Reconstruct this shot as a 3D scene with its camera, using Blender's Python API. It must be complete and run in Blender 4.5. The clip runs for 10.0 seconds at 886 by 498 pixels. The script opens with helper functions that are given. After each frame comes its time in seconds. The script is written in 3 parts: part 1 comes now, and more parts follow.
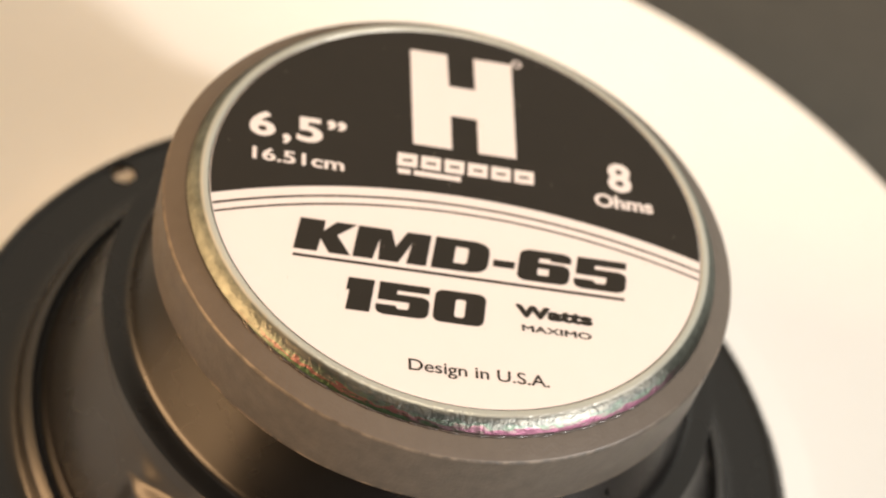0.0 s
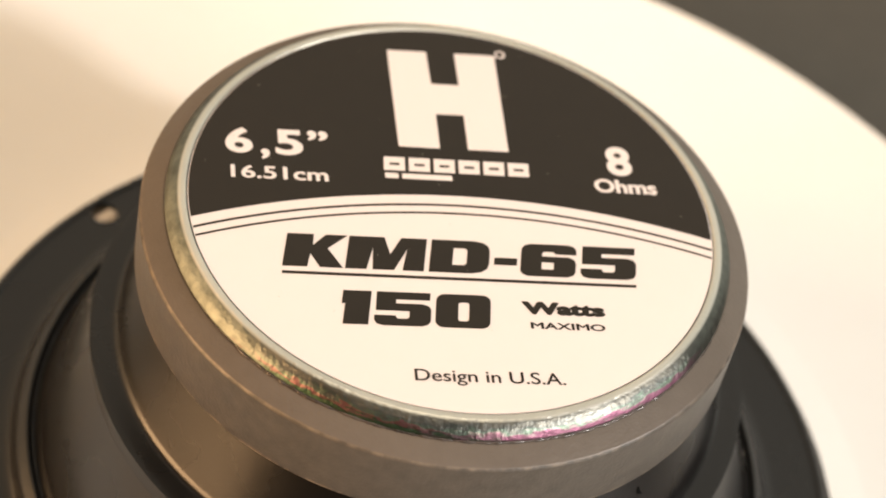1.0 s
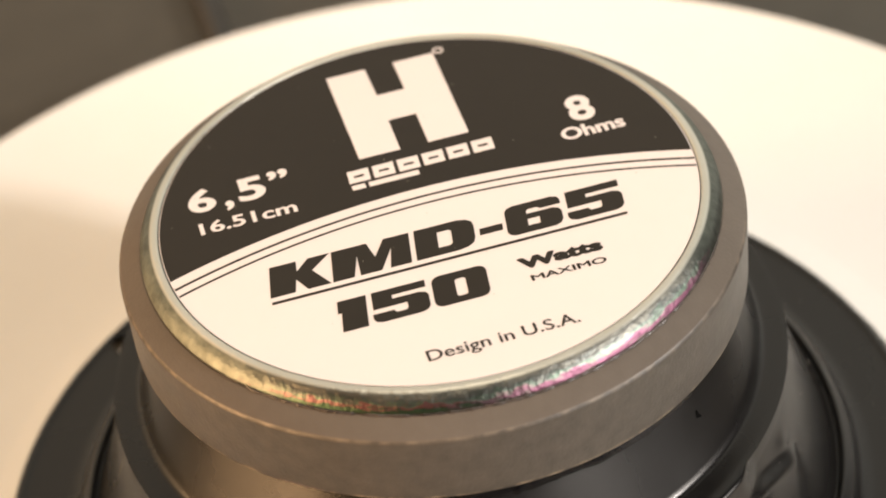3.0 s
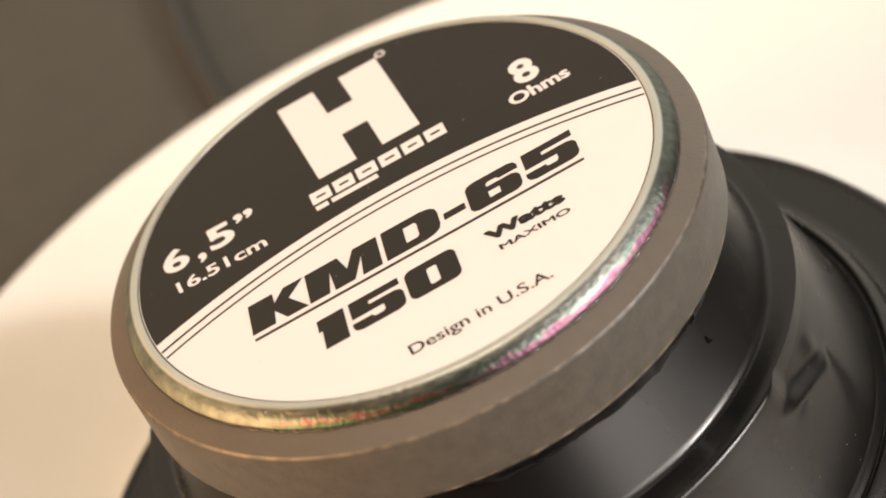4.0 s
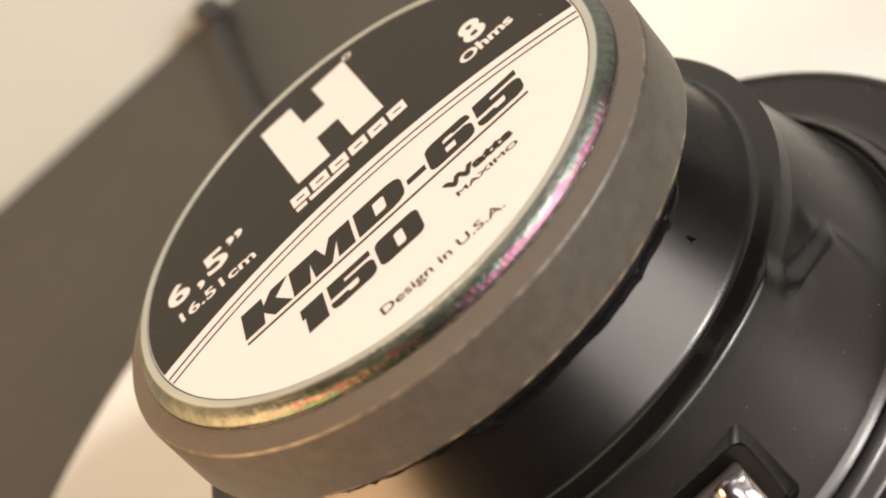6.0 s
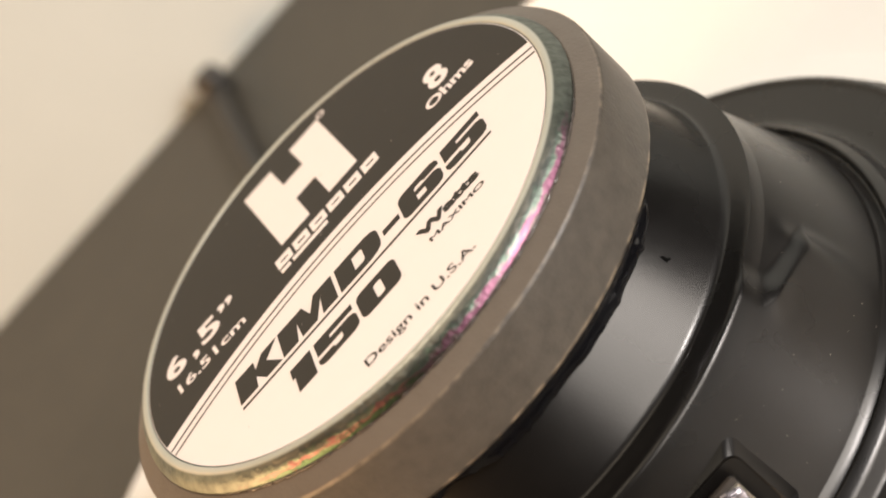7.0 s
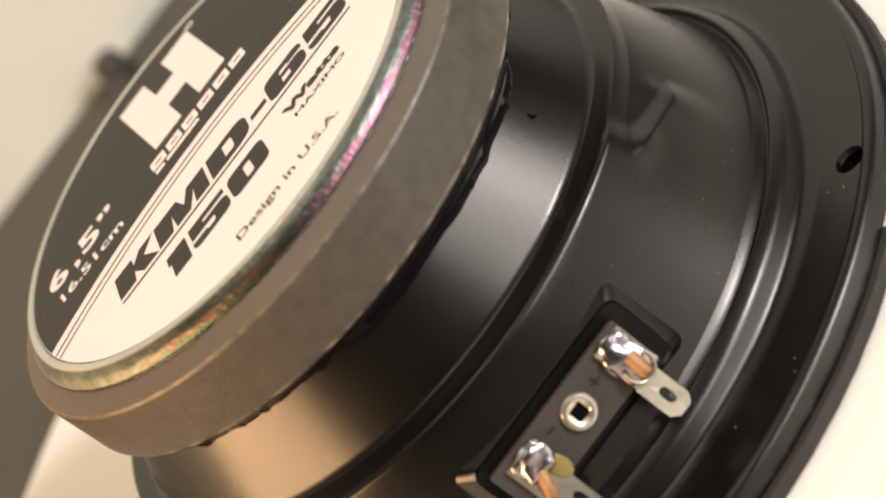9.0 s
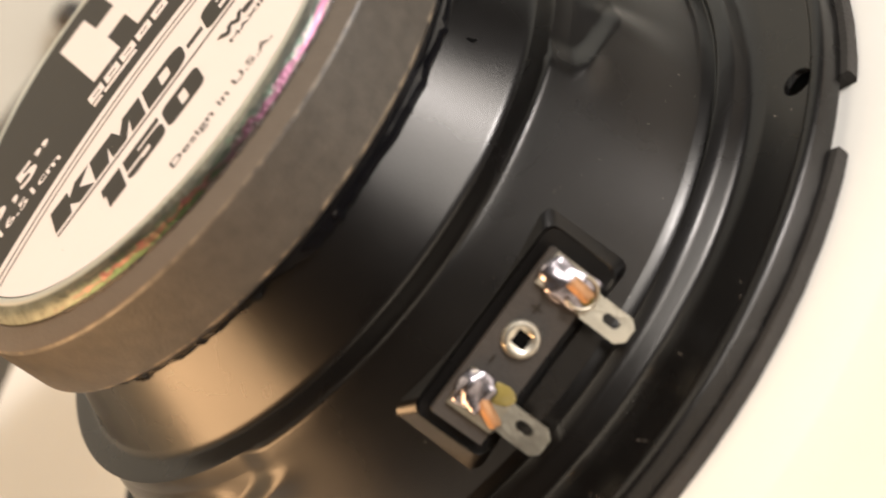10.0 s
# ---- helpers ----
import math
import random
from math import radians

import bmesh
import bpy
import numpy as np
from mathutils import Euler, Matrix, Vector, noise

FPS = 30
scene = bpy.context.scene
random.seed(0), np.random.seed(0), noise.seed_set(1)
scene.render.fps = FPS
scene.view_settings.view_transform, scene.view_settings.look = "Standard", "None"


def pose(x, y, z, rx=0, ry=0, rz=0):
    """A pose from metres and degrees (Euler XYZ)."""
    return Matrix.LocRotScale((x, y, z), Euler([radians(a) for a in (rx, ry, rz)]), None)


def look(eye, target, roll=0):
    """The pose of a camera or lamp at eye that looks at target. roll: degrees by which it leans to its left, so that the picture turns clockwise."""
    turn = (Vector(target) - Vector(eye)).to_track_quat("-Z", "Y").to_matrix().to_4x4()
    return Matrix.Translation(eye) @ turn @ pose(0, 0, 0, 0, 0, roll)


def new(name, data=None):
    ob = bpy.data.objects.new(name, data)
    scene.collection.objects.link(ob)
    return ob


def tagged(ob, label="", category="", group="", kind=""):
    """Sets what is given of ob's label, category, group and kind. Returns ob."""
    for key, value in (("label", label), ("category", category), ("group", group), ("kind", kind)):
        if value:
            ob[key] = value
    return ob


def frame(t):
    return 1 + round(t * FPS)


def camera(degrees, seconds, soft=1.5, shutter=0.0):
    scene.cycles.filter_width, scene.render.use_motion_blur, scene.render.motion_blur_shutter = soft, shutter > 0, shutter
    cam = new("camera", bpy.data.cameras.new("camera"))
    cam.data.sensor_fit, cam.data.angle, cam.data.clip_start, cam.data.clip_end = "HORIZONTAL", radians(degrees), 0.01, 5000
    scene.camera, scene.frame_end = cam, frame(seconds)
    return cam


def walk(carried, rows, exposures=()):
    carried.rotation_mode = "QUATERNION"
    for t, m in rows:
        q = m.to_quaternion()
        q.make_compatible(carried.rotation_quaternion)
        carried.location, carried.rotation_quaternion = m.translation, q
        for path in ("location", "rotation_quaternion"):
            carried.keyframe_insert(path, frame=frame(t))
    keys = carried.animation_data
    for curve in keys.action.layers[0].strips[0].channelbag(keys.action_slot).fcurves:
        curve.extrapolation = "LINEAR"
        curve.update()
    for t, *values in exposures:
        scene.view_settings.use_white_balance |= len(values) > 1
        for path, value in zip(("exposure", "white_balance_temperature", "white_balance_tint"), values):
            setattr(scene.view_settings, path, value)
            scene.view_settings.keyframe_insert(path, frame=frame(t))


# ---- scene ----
cam = camera(23.0, 10.0, soft=1.9, shutter=0.4)
cam.data.dof.use_dof = True
cam.data.dof.focus_distance = 0.332
cam.data.dof.aperture_fstop = 15.5

# rows: seconds, eye, target, roll
walk(cam, [
    (0, look((-0.0747, -0.2509, 0.3293), (0.0142, 0.0486, 0.0054), 20.14)),
    (0.5, look((-0.0684, -0.2474, 0.3222), (0.0183, 0.0535, -0.0011), 16.98)),
    (1, look((-0.0676, -0.2428, 0.3127), (0.0174, 0.0628, -0.0066), 13.72)),
    (1.5, look((-0.0644, -0.2413, 0.3031), (0.0185, 0.0722, -0.0089), 9.56)),
    (2, look((-0.0595, -0.2494, 0.3007), (0.0168, 0.0708, -0.0061), 5.92)),
    (2.5, look((-0.0534, -0.2569, 0.2965), (0.0176, 0.0687, -0.0058), 0.51)),
    (3, look((-0.0473, -0.2638, 0.2841), (0.0151, 0.0743, -0.0063), -7.65)),
    (3.2, look((-0.0396, -0.2659, 0.2824), (0.0126, 0.0746, -0.0071), -12.35)),
    (4.3, look((-0.0166, -0.2812, 0.2584), (0.0082, 0.0853, -0.0016), -29.26)),
    (4.5, look((-0.0163, -0.2855, 0.2544), (0.0050, 0.0881, 0.0044), -30.78)),
    (5, look((-0.0070, -0.2922, 0.2448), (0.0061, 0.0898, 0.0072), -33.78)),
    (5.5, look((0.0004, -0.2983, 0.2338), (0.0050, 0.0871, 0.0015), -37.94)),
    (5.7, look((0.0030, -0.2999, 0.2283), (0.0034, 0.0881, 0.0003), -39.82)),
    (6.8, look((0.0144, -0.3100, 0.2167), (0.0046, 0.0869, 0.0050), -48.11)),
    (7, look((0.0163, -0.3102, 0.2164), (0.0073, 0.0881, 0.0071), -48.95)),
    (7.5, look((0.0133, -0.3162, 0.2112), (0.0070, 0.0851, 0.0078), -50.31)),
    (8, look((0.0118, -0.3219, 0.2052), (0.0097, 0.0808, 0.0044), -51.74)),
    (8.5, look((0.0069, -0.3215, 0.1994), (0.0133, 0.0802, -0.0033), -52.13)),
    (9, look((0.0028, -0.3223, 0.1922), (0.0088, 0.0761, -0.0170), -52.36)),
    (9.5, look((-0.0007, -0.3209, 0.1859), (0.0045, 0.0777, -0.0230), -52.47)),
    (10, look((0.0023, -0.3214, 0.1800), (0.0046, 0.0751, -0.0328), -53.14)),
])

MM = 0.001

# ---- world and lamps ----
world = bpy.data.worlds.new("room_air")
scene.world = world
world.use_nodes = True
world.node_tree.nodes["Background"].inputs[0].default_value = (1.0, 0.93, 0.84, 1)
world.node_tree.nodes["Background"].inputs[1].default_value = 0.008
scene.view_settings.exposure = -0.24


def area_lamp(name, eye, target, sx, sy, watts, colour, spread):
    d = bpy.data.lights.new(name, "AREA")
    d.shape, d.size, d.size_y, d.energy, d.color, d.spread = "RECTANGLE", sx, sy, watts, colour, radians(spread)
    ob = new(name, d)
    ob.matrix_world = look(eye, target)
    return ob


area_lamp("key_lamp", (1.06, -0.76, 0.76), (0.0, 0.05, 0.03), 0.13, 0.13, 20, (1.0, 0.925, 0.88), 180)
# two wide panels added out of view for broad reflections in the enamel
area_lamp("added_pale_panel", (0.80, -0.88, 0.47), (0.0, -0.02, 0.32), 1.12, 0.52, 23.5, (1.0, 0.908, 0.815), 180)
area_lamp("added_warm_panel", (-1.06, -0.17, 0.28), (0.0, -0.04, 0.22), 0.86, 0.48, 29, (1.0, 0.59, 0.29), 180)
# unseen fill added overhead to lift flat surfaces and the north wall
area_lamp("overhead_fill", (0.0, -0.25, 1.62), (0.0, -0.25, 0.0), 0.9, 0.9, 7.4, (1.0, 0.85, 0.66), 180)


# ---- materials ----
def material(name, colour, rough=0.5, metal=0.0, grain=0.0, scale=400.0, spread=0.0, bump=0.0, bscale=None, coat=0.0, rspread=0.0):
    """Principled surface with two scales of variation and a fine relief."""
    m = bpy.data.materials.new(name)
    m.use_nodes = True
    nt = m.node_tree
    b = nt.nodes["Principled BSDF"]
    b.inputs["Roughness"].default_value, b.inputs["Metallic"].default_value = rough, metal
    b.inputs["Coat Weight"].default_value = coat
    co = nt.nodes.new("ShaderNodeTexCoord").outputs["Object"]
    fine, broad = nt.nodes.new("ShaderNodeTexNoise"), nt.nodes.new("ShaderNodeTexNoise")
    for n, s in ((fine, scale), (broad, scale / 14)):
        n.inputs["Scale"].default_value, n.inputs["Detail"].default_value = s, 5
        nt.links.new(co, n.inputs["Vector"])
    mix = nt.nodes.new("ShaderNodeMix")
    mix.data_type = "FLOAT"
    mix.inputs[0].default_value = 0.5
    nt.links.new(fine.outputs["Fac"], mix.inputs[2])
    nt.links.new(broad.outputs["Fac"], mix.inputs[3])
    ramp = nt.nodes.new("ShaderNodeMapRange")
    ramp.inputs[1].default_value, ramp.inputs[2].default_value = 0.32, 0.68
    ramp.inputs[3].default_value, ramp.inputs[4].default_value = 1 - spread, 1 + spread
    nt.links.new(mix.outputs[0], ramp.inputs[0])
    mul = nt.nodes.new("ShaderNodeMix")
    mul.data_type, mul.blend_type = "RGBA", "MULTIPLY"
    mul.inputs[0].default_value = 1.0
    mul.inputs[6].default_value = (*colour, 1)
    nt.links.new(ramp.outputs[0], mul.inputs[7])
    nt.links.new(mul.outputs[2], b.inputs["Base Color"])
    if rspread:
        rr = nt.nodes.new("ShaderNodeMapRange")
        rr.inputs[1].default_value, rr.inputs[2].default_value = 0.35, 0.65
        rr.inputs[3].default_value, rr.inputs[4].default_value = rough - rspread, rough + rspread
        nt.links.new(broad.outputs["Fac"], rr.inputs[0])
        nt.links.new(rr.outputs[0], b.inputs["Roughness"])
    if bump:
        bn, bp = nt.nodes.new("ShaderNodeTexNoise"), nt.nodes.new("ShaderNodeBump")
        bn.inputs["Scale"].default_value = bscale or scale * 2
        nt.links.new(co, bn.inputs["Vector"])
        bp.inputs["Strength"].default_value, bp.inputs["Distance"].default_value = bump, 0.0003
        nt.links.new(bn.outputs["Fac"], bp.inputs["Height"])
        nt.links.new(bp.outputs["Normal"], b.inputs["Normal"])
    return m


def ferrite_material():
    """Sintered ferrite, rubbed to a paler tan along its sharp edges."""
    m = material("grey_ferrite", (0.050, 0.043, 0.035), 0.46, spread=0.36, scale=420, bump=0.25, bscale=1800, rspread=0.1)
    nt = m.node_tree
    b = nt.nodes["Principled BSDF"]
    base = b.inputs["Base Color"].links[0].from_socket
    co = nt.nodes.new("ShaderNodeTexCoord").outputs["Object"]
    sep = nt.nodes.new("ShaderNodeSeparateXYZ")
    nt.links.new(co, sep.inputs[0])
    n = nt.nodes.new("ShaderNodeTexNoise")
    n.inputs["Scale"].default_value, n.inputs["Detail"].default_value = 420, 6
    nt.links.new(co, n.inputs["Vector"])
    def math(op, x, y, z=0.0):
        k = nt.nodes.new("ShaderNodeMath")
        k.operation = op
        for i, v in enumerate((x, y, z)):
            if isinstance(v, (int, float)):
                k.inputs[i].default_value = v
            else:
                nt.links.new(v, k.inputs[i])
        return k.outputs[0]

    def between(v, a, b, top=1.0):
        k = nt.nodes.new("ShaderNodeMapRange")
        k.inputs[1].default_value, k.inputs[2].default_value, k.inputs[4].default_value = a, b, top
        nt.links.new(v, k.inputs[0])
        return k.outputs[0]

    def over(fac, below, colour):
        k = nt.nodes.new("ShaderNodeMix")
        k.data_type = "RGBA"
        k.inputs[7].default_value = (*colour, 1)
        nt.links.new(fac, k.inputs[0])
        nt.links.new(below, k.inputs[6])
        return k.outputs[2]

    height = math("MULTIPLY_ADD", math("SUBTRACT", n.outputs["Fac"], 0.5), 0.0007, sep.outputs["Z"])
    # light caught by the bevel is painted as a paler tan; both edges are chipped
    lit_bevel = over(between(height, 0.06448, 0.06468, 0.5), base, (0.140, 0.113, 0.090))
    worn = between(n.outputs["Fac"], 0.42, 0.70)
    low = between(math("ABSOLUTE", math("SUBTRACT", sep.outputs["Z"], 0.0530), 0.0), 0.00065, 0.0002)
    high = between(math("ABSOLUTE", math("SUBTRACT", sep.outputs["Z"], 0.0645), 0.0), 0.0003, 0.0001, 0.3)
    chips = math("MULTIPLY", math("MAXIMUM", low, high), worn)
    nt.links.new(over(chips, lit_bevel, (0.27, 0.215, 0.15)), b.inputs["Base Color"])
    return m


M_PLATTER = material("white_lacquer", (0.79, 0.785, 0.755), 0.35, spread=0.02, scale=60, rspread=0.05)
M_TABLE = material("dark_table_paint", (0.046, 0.041, 0.032), 0.5, spread=0.15, scale=90, bump=0.1)
M_WALL = material("cream_wall_paint", (0.44, 0.47, 0.455), 0.9, spread=0.03, scale=40, bump=0.2)
# the next two coat unseen closing surfaces, kept dark for the enamel's reflections
M_CEILING = material("unseen_ceiling_brown", (0.035, 0.029, 0.023), 0.9, spread=0.05, scale=40, bump=0.2)
M_DIM = material("unseen_wall_dark", (0.016, 0.014, 0.012), 0.9, spread=0.05, scale=40, bump=0.2)
M_BASKET = material("black_enamel", (0.0035, 0.0033, 0.0033), 0.275, spread=0.2, scale=500, bump=0.06, bscale=3200, rspread=0.04)
M_BASKET.node_tree.nodes["Principled BSDF"].inputs["Specular IOR Level"].default_value = 0.42
M_FERRITE = ferrite_material()
M_GASKET = material("black_foam_gasket", (0.02, 0.018, 0.016), 0.85, spread=0.3, scale=900, bump=0.6, bscale=1800)
M_GLUE = material("black_glue", (0.004, 0.004, 0.005), 0.07, spread=0.2, scale=500)
M_LABEL = material("white_label_film", (0.75, 0.685, 0.665), 0.38, spread=0.01, scale=200)
M_INK = material("black_label_ink", (0.0145, 0.0110, 0.0072), 0.42, spread=0.1, scale=300)
M_INK.node_tree.nodes["Principled BSDF"].inputs["Specular IOR Level"].default_value = 0.29
M_PAPER = material("brown_terminal_card", (0.026, 0.022, 0.019), 0.75, spread=0.2, scale=900, bump=0.3)
M_RIVET = material("pale_rivet_metal", (0.82, 0.78, 0.68), 0.34, 1.0, spread=0.1, scale=600, rspread=0.1)
M_TIN = material("tinned_brass", (0.50, 0.47, 0.39), 0.36, 1.0, spread=0.15, scale=700, bump=0.2, rspread=0.1)
M_SOLDER = material("bright_solder", (0.36, 0.34, 0.38), 0.27, 1.0, spread=0.15, scale=500, bump=0.4, bscale=500)
M_COPPER = material("copper_braid", (0.36, 0.20, 0.10), 0.5, 0.6, spread=0.3, scale=1500, bump=0.6, bscale=2500)
M_FLUX = material("amber_flux", (0.20, 0.16, 0.05), 0.12, spread=0.2, scale=500)
M_SEAL = material("dark_sealant", (0.06, 0.05, 0.045), 0.25, spread=0.8, scale=500, bump=0.8, bscale=600)
# near-black for the painted shade in the rivet's eye and for the scuff
M_HOLE = material("bore_shade_and_scuff", (0.002, 0.002, 0.002), 0.95)
M_HOLE.node_tree.nodes["Principled BSDF"].inputs["Specular IOR Level"].default_value = 0.05
M_CABLE = material("black_cable", (0.02, 0.018, 0.016), 0.5, spread=0.1, scale=300)


def zinc_material():
    """Rough zinc plating whose passivation sheen runs from green to magenta in smears along the edge."""
    m = material("zinc_plating", (0.15, 0.165, 0.145), 0.47, 1.0, spread=0.5, scale=520, bump=0.45, bscale=1100, rspread=0.14)
    nt = m.node_tree
    b = nt.nodes["Principled BSDF"]
    base = b.inputs["Base Color"].links[0].from_socket
    co = nt.nodes.new("ShaderNodeTexCoord").outputs["Object"]
    sep = nt.nodes.new("ShaderNodeSeparateXYZ")
    nt.links.new(co, sep.inputs[0])

    def math(op, x, y):
        n = nt.nodes.new("ShaderNodeMath")
        n.operation = op
        for i, v in enumerate((x, y)):
            if isinstance(v, (int, float)):
                n.inputs[i].default_value = v
            else:
                nt.links.new(v, n.inputs[i])
        return n.outputs[0]

    turn = math("ARCTAN2", sep.outputs["Y"], sep.outputs["X"])
    smear = nt.nodes.new("ShaderNodeCombineXYZ")
    nt.links.new(math("MULTIPLY", turn, 16.0), smear.inputs[0])
    nt.links.new(math("MULTIPLY", sep.outputs["Z"], 1500.0), smear.inputs[1])
    n = nt.nodes.new("ShaderNodeTexNoise")
    n.inputs["Scale"].default_value, n.inputs["Detail"].default_value = 1.0, 6
    nt.links.new(smear.outputs[0], n.inputs["Vector"])
    wob = math("SUBTRACT", n.outputs["Fac"], 0.5)
    level = nt.nodes.new("ShaderNodeMapRange")
    level.inputs[1].default_value, level.inputs[2].default_value = 0.0663, 0.0689
    nt.links.new(math("ADD", sep.outputs["Z"], math("MULTIPLY", wob, 0.0030)), level.inputs[0])

    def sheen(stops):
        """Colours of the film from the foot of the edge up to its crest."""
        ramp = nt.nodes.new("ShaderNodeValToRGB")
        e = ramp.color_ramp.elements
        e[0].position, e[0].color = stops[0]
        e[1].position, e[1].color = stops[-1]
        for q, c in stops[1:-1]:
            e.new(q).color = c
        nt.links.new(level.outputs[0], ramp.inputs[0])
        return ramp.outputs[0]

    grey, steel = (0.20, 0.20, 0.175, 1), (0.11, 0.12, 0.115, 1)
    green_side = sheen(((0.0, (0.035, 0.055, 0.04, 1)), (0.2, (0.08, 0.13, 0.075, 1)), (0.34, (0.045, 0.09, 0.06, 1)), (0.44, (0.20, 0.10, 0.10, 1)), (0.52, (0.19, 0.10, 0.105, 1)),
                        (0.60, (0.12, 0.17, 0.13, 1)), (0.74, steel), (1.0, grey)))
    pink_side = sheen(((0.0, (0.20, 0.16, 0.155, 1)), (0.12, (0.10, 0.08, 0.08, 1)), (0.22, (0.20, 0.09, 0.14, 1)), (0.42, (0.19, 0.092, 0.135, 1)), (0.50, (0.20, 0.17, 0.17, 1)),
                       (0.58, (0.13, 0.18, 0.145, 1)), (0.72, steel), (1.0, grey)))

    def span(a, b, c, d):
        """One between two azimuths, fading to nothing outside."""
        up, down = nt.nodes.new("ShaderNodeMapRange"), nt.nodes.new("ShaderNodeMapRange")
        up.inputs[1].default_value, up.inputs[2].default_value = radians(a), radians(b)
        down.inputs[1].default_value, down.inputs[2].default_value = radians(d), radians(c)
        shifted = math("ADD", turn, math("MULTIPLY", wob, 0.5))
        nt.links.new(shifted, up.inputs[0])
        nt.links.new(shifted, down.inputs[0])
        return math("MULTIPLY", up.outputs[0], down.outputs[0])

    film = nt.nodes.new("ShaderNodeMix")
    film.data_type = "RGBA"
    nt.links.new(span(-104, -88, -20, -10), film.inputs[0])
    nt.links.new(green_side, film.inputs[6])
    nt.links.new(pink_side, film.inputs[7])
    mix = nt.nodes.new("ShaderNodeMix")
    mix.data_type = "RGBA"
    nt.links.new(span(-140, -128, -48, -36), mix.inputs[0])
    nt.links.new(base, mix.inputs[6])
    nt.links.new(film.outputs[2], mix.inputs[7])
    # highlight along the rounded crest, painted as paler metal above this height
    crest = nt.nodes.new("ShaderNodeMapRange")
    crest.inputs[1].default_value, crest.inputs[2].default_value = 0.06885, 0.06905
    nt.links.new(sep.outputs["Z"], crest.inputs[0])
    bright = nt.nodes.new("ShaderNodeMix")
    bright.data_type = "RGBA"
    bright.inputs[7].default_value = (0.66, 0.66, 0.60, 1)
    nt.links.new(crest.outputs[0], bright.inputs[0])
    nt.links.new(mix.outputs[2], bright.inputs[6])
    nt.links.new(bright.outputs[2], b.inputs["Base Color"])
    return m


M_ZINC = zinc_material()


# ---- mesh helpers ----
def mesh_of(name, verts, faces, mat, smooth=True):
    me = bpy.data.meshes.new(name)
    me.from_pydata([tuple(v) for v in verts], [], faces)
    me.materials.append(mat)
    bm = bmesh.new()
    bm.from_mesh(me)
    bmesh.ops.recalc_face_normals(bm, faces=bm.faces)
    for f in bm.faces:
        f.smooth = smooth
    bm.to_mesh(me)
    bm.free()
    return me


def part(name, me, parent=None, label=""):
    ob = new(name, me)
    ob.parent = parent
    return tagged(ob, label)


def sharpen(me, degrees=35):
    bm = bmesh.new()
    bm.from_mesh(me)
    for e in bm.edges:
        e.smooth = not (len(e.link_faces) == 2 and e.calc_face_angle(0) > radians(degrees))
    bm.to_mesh(me)
    bm.free()
    return me


def revolve(name, profile, mat, seg=160, closed=True, warp=None):
    """Turn a profile of (radius, height) in millimetres round the z axis; warp(r, z, azimuth) may shift a point."""
    verts, faces, n = [], [], len(profile)
    for i in range(seg):
        a = 2 * math.pi * i / seg
        for r, z in profile:
            r2, z2 = warp(r, z, a) if warp else (r, z)
            verts.append((r2 * MM * math.cos(a), r2 * MM * math.sin(a), z2 * MM))
    for i in range(seg):
        for j in range(n if closed else n - 1):
            a, b = i * n + j, i * n + (j + 1) % n
            c, d = ((i + 1) % seg) * n + (j + 1) % n, ((i + 1) % seg) * n + j
            faces.append((a, b, c, d))
    return sharpen(mesh_of(name, verts, faces, mat))


def rounded(points, radius=0.6, steps=4):
    """Round the inner corners of an open profile; a point may carry its own radius."""
    out = [points[0][:2]]
    for i in range(1, len(points) - 1):
        p, a, b = Vector(points[i][:2]), Vector(points[i - 1][:2]), Vector(points[i + 1][:2])
        rad = points[i][2] if len(points[i]) > 2 else radius
        da, db = (a - p), (b - p)
        k = min(rad, da.length * 0.45, db.length * 0.45)
        s, e = p + da.normalized() * k, p + db.normalized() * k
        for q in range(steps + 1):
            t = q / steps
            v = s * (1 - t) ** 2 + p * 2 * t * (1 - t) + e * t ** 2
            out.append((v.x, v.y))
    out.append(points[-1][:2])
    return out


def plate(name, outline, z0, z1, mat, smooth=False):
    """A flat plate from a plan outline in millimetres."""
    n = len(outline)
    verts = [(x * MM, y * MM, z0 * MM) for x, y in outline] + [(x * MM, y * MM, z1 * MM) for x, y in outline]
    faces = [tuple(range(n)), tuple(range(n, 2 * n))] + [(i, (i + 1) % n, n + (i + 1) % n, n + i) for i in range(n)]
    return sharpen(mesh_of(name, verts, faces, mat, smooth))


def ink_mesh(name, loops, z, mat, thick=0.03):
    """Flat print from closed loops in millimetres; a loop within another makes a hole."""
    cu = bpy.data.curves.new(name, "CURVE")
    cu.dimensions, cu.fill_mode, cu.extrude = "2D", "BOTH", thick * MM / 2
    for lp in loops:
        s = cu.splines.new("POLY")
        s.points.add(len(lp) - 1)
        s.use_cyclic_u = True
        for p, (x, y) in zip(s.points, lp):
            p.co = (x * MM, y * MM, 0, 1)
    return _curve_to_mesh(name, cu, mat, Matrix.Translation((0, 0, z * MM)))


def _curve_to_mesh(name, cu, mat, m):
    ob = new(name, cu)
    dg = bpy.context.evaluated_depsgraph_get()
    me = bpy.data.meshes.new_from_object(ob.evaluated_get(dg))
    bpy.data.objects.remove(ob)
    bpy.data.curves.remove(cu)
    me.transform(m)
    me.materials.clear()
    me.materials.append(mat)
    return me


